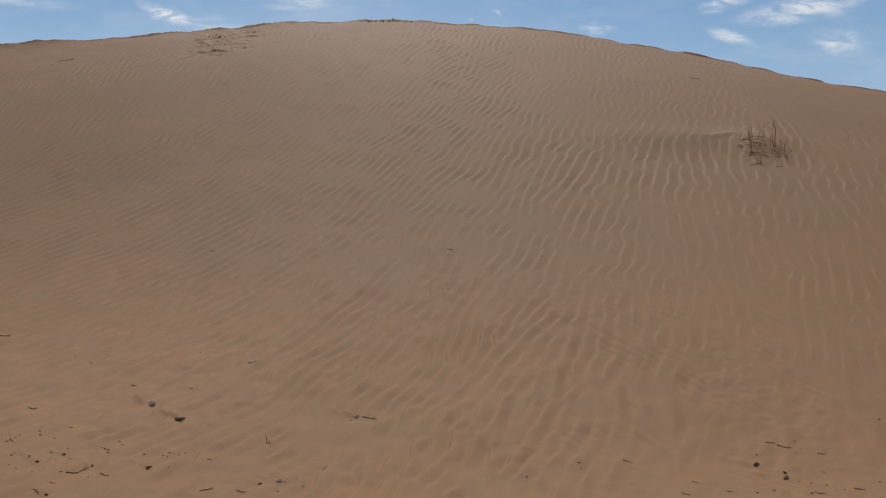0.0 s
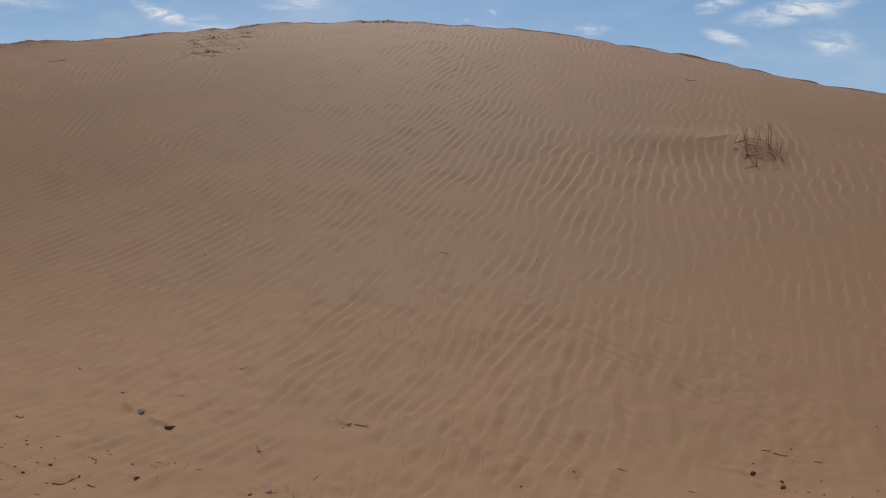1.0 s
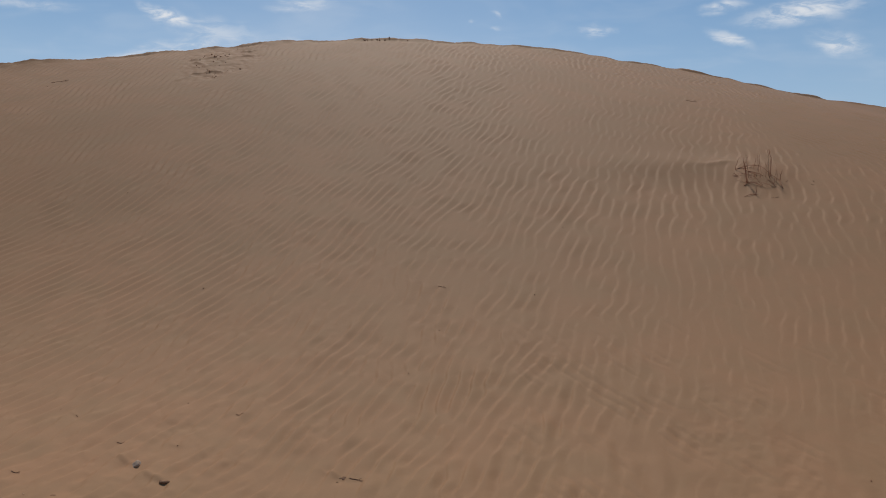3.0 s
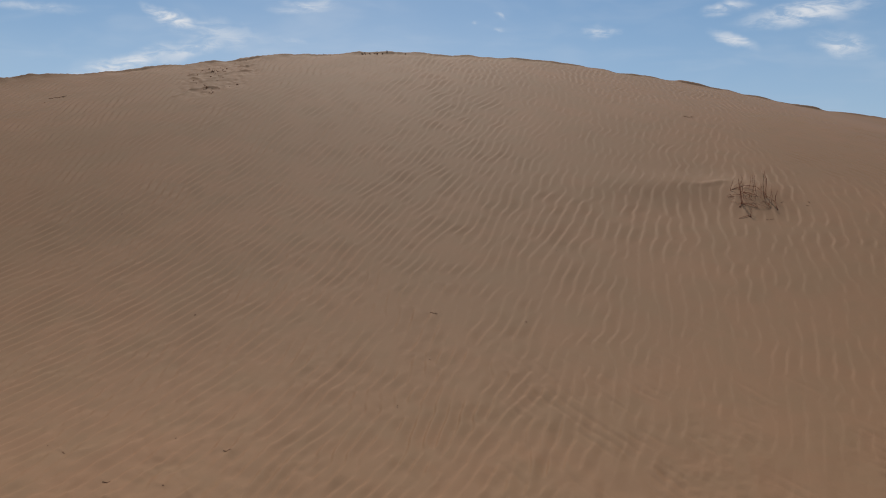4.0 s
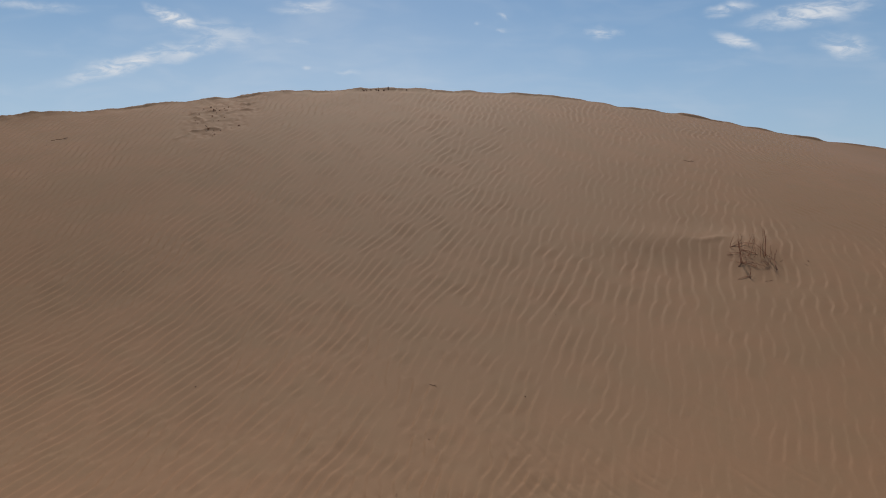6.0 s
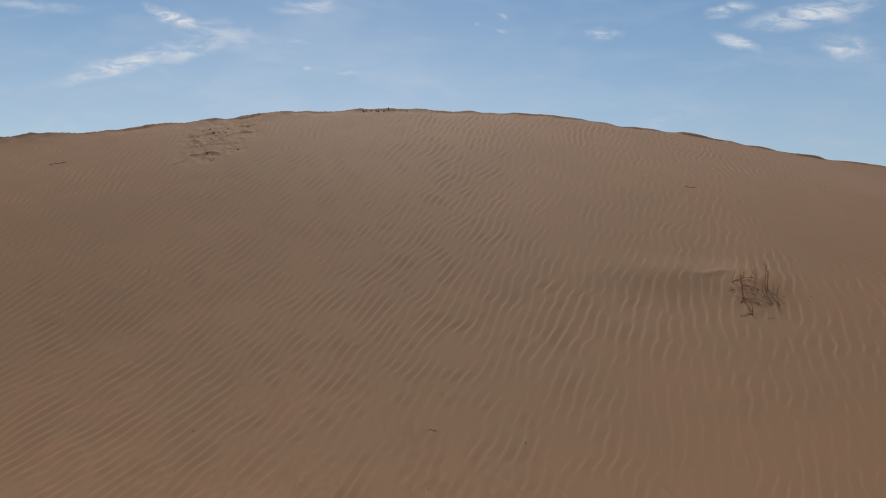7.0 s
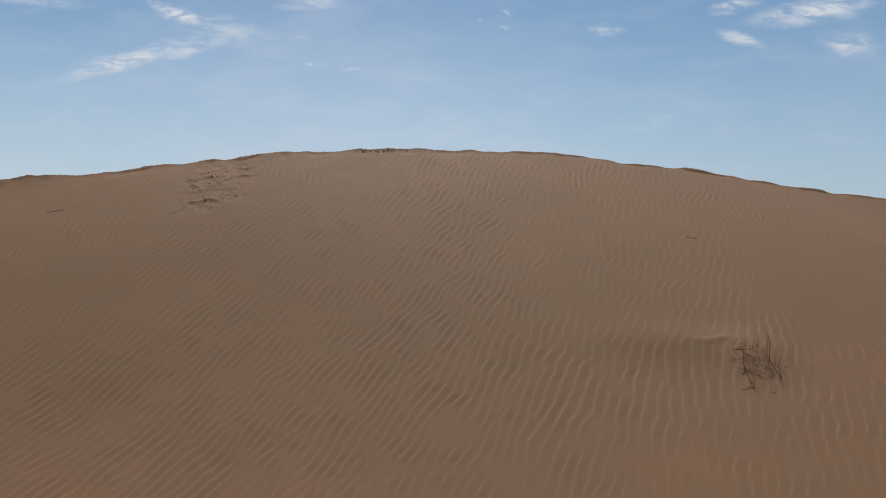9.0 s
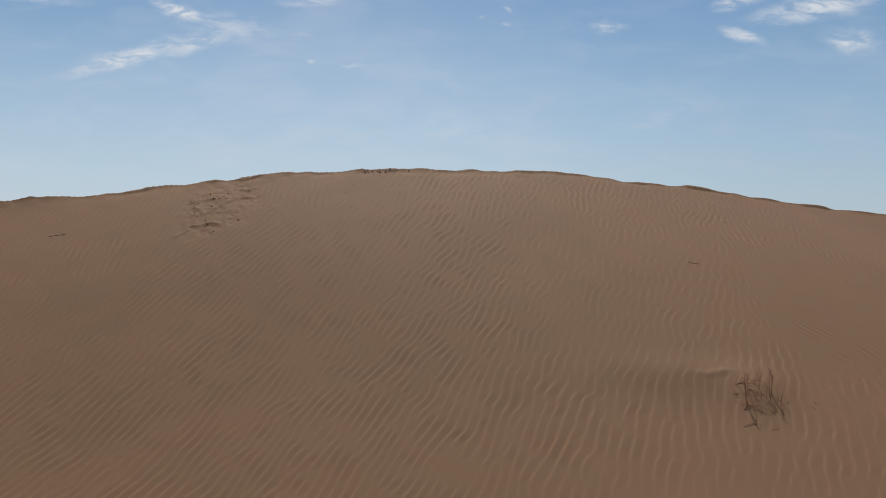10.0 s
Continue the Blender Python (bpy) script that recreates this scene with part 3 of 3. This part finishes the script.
def shrub():
    rng = random.Random(12)
    root = new("shrub")
    bx, by = 3.58, 8.73
    root.location = (bx, by, ground_at(bx, by))
    tagged(root, "leafless dry desert shrub half buried in sand", "shrub")

    def stem(x, y, bends, thick, mat=DRY_STEM, shoots=2, name="stem"):
        """An upright stem through its bends (across, ahead, up from its foot), with short side shoots."""
        base = Vector((x, y, ground_at(x, y) - 0.015)) - root.location
        knots = [base] + [base + Vector((a, b, c + 0.015)) for a, b, c in bends]
        points, radii, steps = [], [], 9
        for i in range(steps):
            s = i / (steps - 1) * (len(knots) - 1)
            k = min(int(s), len(knots) - 2)
            wob = 0.004 * math.sin(7 * s + 40 * x)
            points.append(knots[k].lerp(knots[k + 1], s - k) + Vector((wob, wob * 0.7, 0)))
            radii.append(0.72 * thick * (1 - 0.68 * i / (steps - 1)) * rng.uniform(0.9, 1.15))
        tall = knots[-1].z - knots[0].z
        bm = bmesh.new()
        tube(bm, points, radii)
        for _ in range(shoots):
            i, a = rng.randint(3, 7), rng.uniform(0, 6.28)
            length = tall * rng.uniform(0.16, 0.34)
            p = points[i]
            q = p + Vector((math.cos(a) * length * 0.45, math.sin(a) * length * 0.45, length * 0.85))
            tube(bm, [p, (p + q) / 2 + Vector((0.005, 0, -0.004)), q], [radii[i] * 0.7, radii[i] * 0.55, radii[i] * 0.3], 5)
        return part(name, bm, mat, root)

    stem(3.46, 8.96, [(0.02, 0.0, 0.07), (0.053, 0.0, 0.15)], 0.0055, shoots=1)
    stem(3.49, 8.68, [(-0.022, 0.0, 0.16), (-0.033, 0.02, 0.28)], 0.0062, shoots=3)
    stem(3.505, 8.68, [(-0.03, 0.02, 0.20), (0.012, 0.03, 0.31)], 0.0050)
    stem(3.81, 8.80, [(0.004, 0.0, 0.21), (-0.022, 0.01, 0.31)], 0.0065, shoots=2)
    stem(3.815, 8.80, [(0.0, 0.02, 0.20), (-0.05, 0.03, 0.35)], 0.0035, shoots=1)
    stem(3.88, 8.73, [(0.012, 0.0, 0.06), (0.034, 0.0, 0.13)], 0.0065, shoots=1)
    stem(3.49, 8.43, [(0.004, 0.0, 0.05), (0.008, 0.01, 0.10)], 0.0065, shoots=1)
    for k in range(16):
        x, y, tall = rng.uniform(3.50, 3.86), rng.uniform(8.64, 8.96), rng.uniform(0.09, 0.27)
        lean = rng.uniform(-0.16, 0.16) * tall
        stem(x, y, [(lean, 0.0, 0.6 * tall), (lean * rng.uniform(0.2, 2.2), 0.02, tall)], rng.uniform(0.0022, 0.0034), DRY_GRASS if k % 4 == 0 else DRY_STEM, 2, "shoot")

    def runner(bends, rise, thick):
        """A branch that lies along the sand through its bends, in a low bow."""
        points, radii, steps = [], [], 11
        for i in range(steps):
            s = i / (steps - 1) * (len(bends) - 1)
            k = min(int(s), len(bends) - 2)
            (x, y), (to_x, to_y) = bends[k], bends[k + 1]
            px, py = x + (to_x - x) * (s - k) + 0.004 * math.sin(9 * s), y + (to_y - y) * (s - k) + 0.006 * math.sin(7 * s + 30 * x)
            points.append(Vector((px, py, ground_at(px, py) + thick * 0.5 + rise * math.sin(math.pi * i / (steps - 1)))) - root.location)
            radii.append(0.62 * thick * (1 - 0.45 * i / (steps - 1)))
        bm = bmesh.new()
        tube(bm, points, radii)
        part("branch", bm, DRY_STEM, root)

    runner([(3.48, 8.96), (3.67, 8.98), (3.76, 8.94), (3.81, 8.80), (3.88, 8.74)], 0.03, 0.0060)
    runner([(3.84, 8.56), (3.86, 8.66), (3.88, 8.735)], 0.012, 0.0080)
    runner([(3.50, 8.44), (3.42, 8.43), (3.36, 8.41)], 0.008, 0.0060)
    runner([(3.58, 8.87), (3.64, 8.82), (3.72, 8.79)], 0.012, 0.0070)
    runner([(3.50, 8.67), (3.56, 8.63), (3.63, 8.59)], 0.012, 0.0060)
    runner([(3.44, 8.63), (3.50, 8.68)], 0.006, 0.0065)
    for _ in range(16):
        x, y = rng.gauss(3.61, 0.10), rng.gauss(8.74, 0.12)
        runner([(x, y), (x + rng.uniform(-0.08, 0.08), y + rng.uniform(-0.05, 0.05)), (x + rng.uniform(-0.16, 0.16), y + rng.uniform(-0.12, 0.10))], rng.uniform(0.004, 0.04), rng.uniform(0.0022, 0.0036))


shrub()
for x, y, length, slant in ((3.64, 8.35, 0.03, 0), (3.69, 8.36, 0.045, 10), (3.97, 8.74, 0.05, 30), (4.22, 8.66, 0.03, -20)):
    twig(rng, x, y, length, slant)

# ---- clods in the slumped sand and along the brink ----


def clods(rng):
    made = 0
    while made < 46:
        if made % 5 < 2:
            x, y = rng.gauss(-3.72, 0.11), rng.gauss(13.02, 0.11)
        elif made % 5 == 2:
            x, y = rng.gauss(-3.50, 0.10), rng.gauss(12.07, 0.11)
        else:
            x, y = rng.gauss(-3.60, 0.30), rng.gauss(12.65, 0.40)
        size = rng.uniform(0.012, 0.026) if rng.random() < 0.85 else rng.uniform(0.03, 0.042)
        ob = link_mesh("sand_clod", rock_mesh(rng, size, rng.uniform(0.5, 0.8), 2, 0.4), CLOD)
        ob.matrix_world = pose(x, y, ground_at(x, y) + size * 0.18, rng.uniform(-20, 20) + 15, rng.uniform(-20, 20), rng.uniform(0, 360))
        tagged(ob, "dark crusted clod of sand on the slump", "clod", "clods on the slump")
        made += 1
    for k in range(22):
        x = rng.gauss(-1.15, 0.30) if k < 16 else rng.uniform(-4.2, 0.2)
        y = float(brink(np.array([x]))[0]) + rng.uniform(-0.12, 0.0)
        size = rng.uniform(0.02, 0.045) if k < 16 else rng.uniform(0.012, 0.025)
        stone(rng, x, y, size, DARK_STONE, "dark stone lying on the crest of the dune", 0.7, 0.1, "stones on the crest")


clods(rng)

# ---- a sprig and pale crumbs on the lower sand ----


def sprig():
    rng = random.Random(3)
    x, y = -0.895, 3.89
    root = new("sprig")
    root.location = (x, y, ground_at(x, y))
    tagged(root, "tiny dry sprig standing in the sand", "plant")
    for dx, dy, h in ((-0.006, 0.0, 0.045), (0.022, -0.01, 0.018), (0.04, -0.03, 0.008)):
        bm = bmesh.new()
        tip = Vector((dx, dy, h))
        tube(bm, [Vector((0, 0, -0.006)), tip * 0.5 + Vector((0.004, 0, 0.004)), tip], [0.0022, 0.0016, 0.0009], 5)
        part("stem", bm, DRY_STEM, root)


sprig()


def crumbs():
    """Loose crumbs of crusted sand, too many and too small to count."""
    rng = random.Random(21)
    bm = bmesh.new()
    spots = [(-1.64, 3.72, 0.045, 14), (-1.31, 3.68, 0.03, 9), (-2.09, 3.70, 0.03, 8), (-2.01, 3.80, 0.05, 9), (-0.68, 3.46, 0.05, 13), (1.80, 3.66, 0.14, 15),
             (1.86, 4.04, 0.05, 8), (-1.78, 3.42, 0.12, 12), (-0.48, 4.30, 0.04, 4), (0.70, 3.80, 0.03, 4), (-1.95, 3.60, 0.10, 8)]
    for cx, cy, spread, count in spots:
        for _ in range(count):
            x, y = rng.gauss(cx, spread), rng.gauss(cy, spread * 0.8)
            if y < 2.5:
                continue
            s = rng.uniform(0.0016, 0.0052)
            ring = bmesh.ops.create_icosphere(bm, subdivisions=1, radius=s)["verts"]
            z = ground_at(x, y) + s * 0.25
            wide = rng.uniform(1.0, 1.9)
            for v in ring:
                v.co = Vector((x + v.co.x * wide, y + v.co.y, z + v.co.z * 0.7)) + Vector((rng.uniform(-1, 1), rng.uniform(-1, 1), rng.uniform(-1, 1))) * s * 0.22
    ob = link_mesh("sand_crumbs", bm, CRUMB)
    tagged(ob, "scattered pale and brown crumbs of crusted sand", "crumbs", kind="stuff")


crumbs()
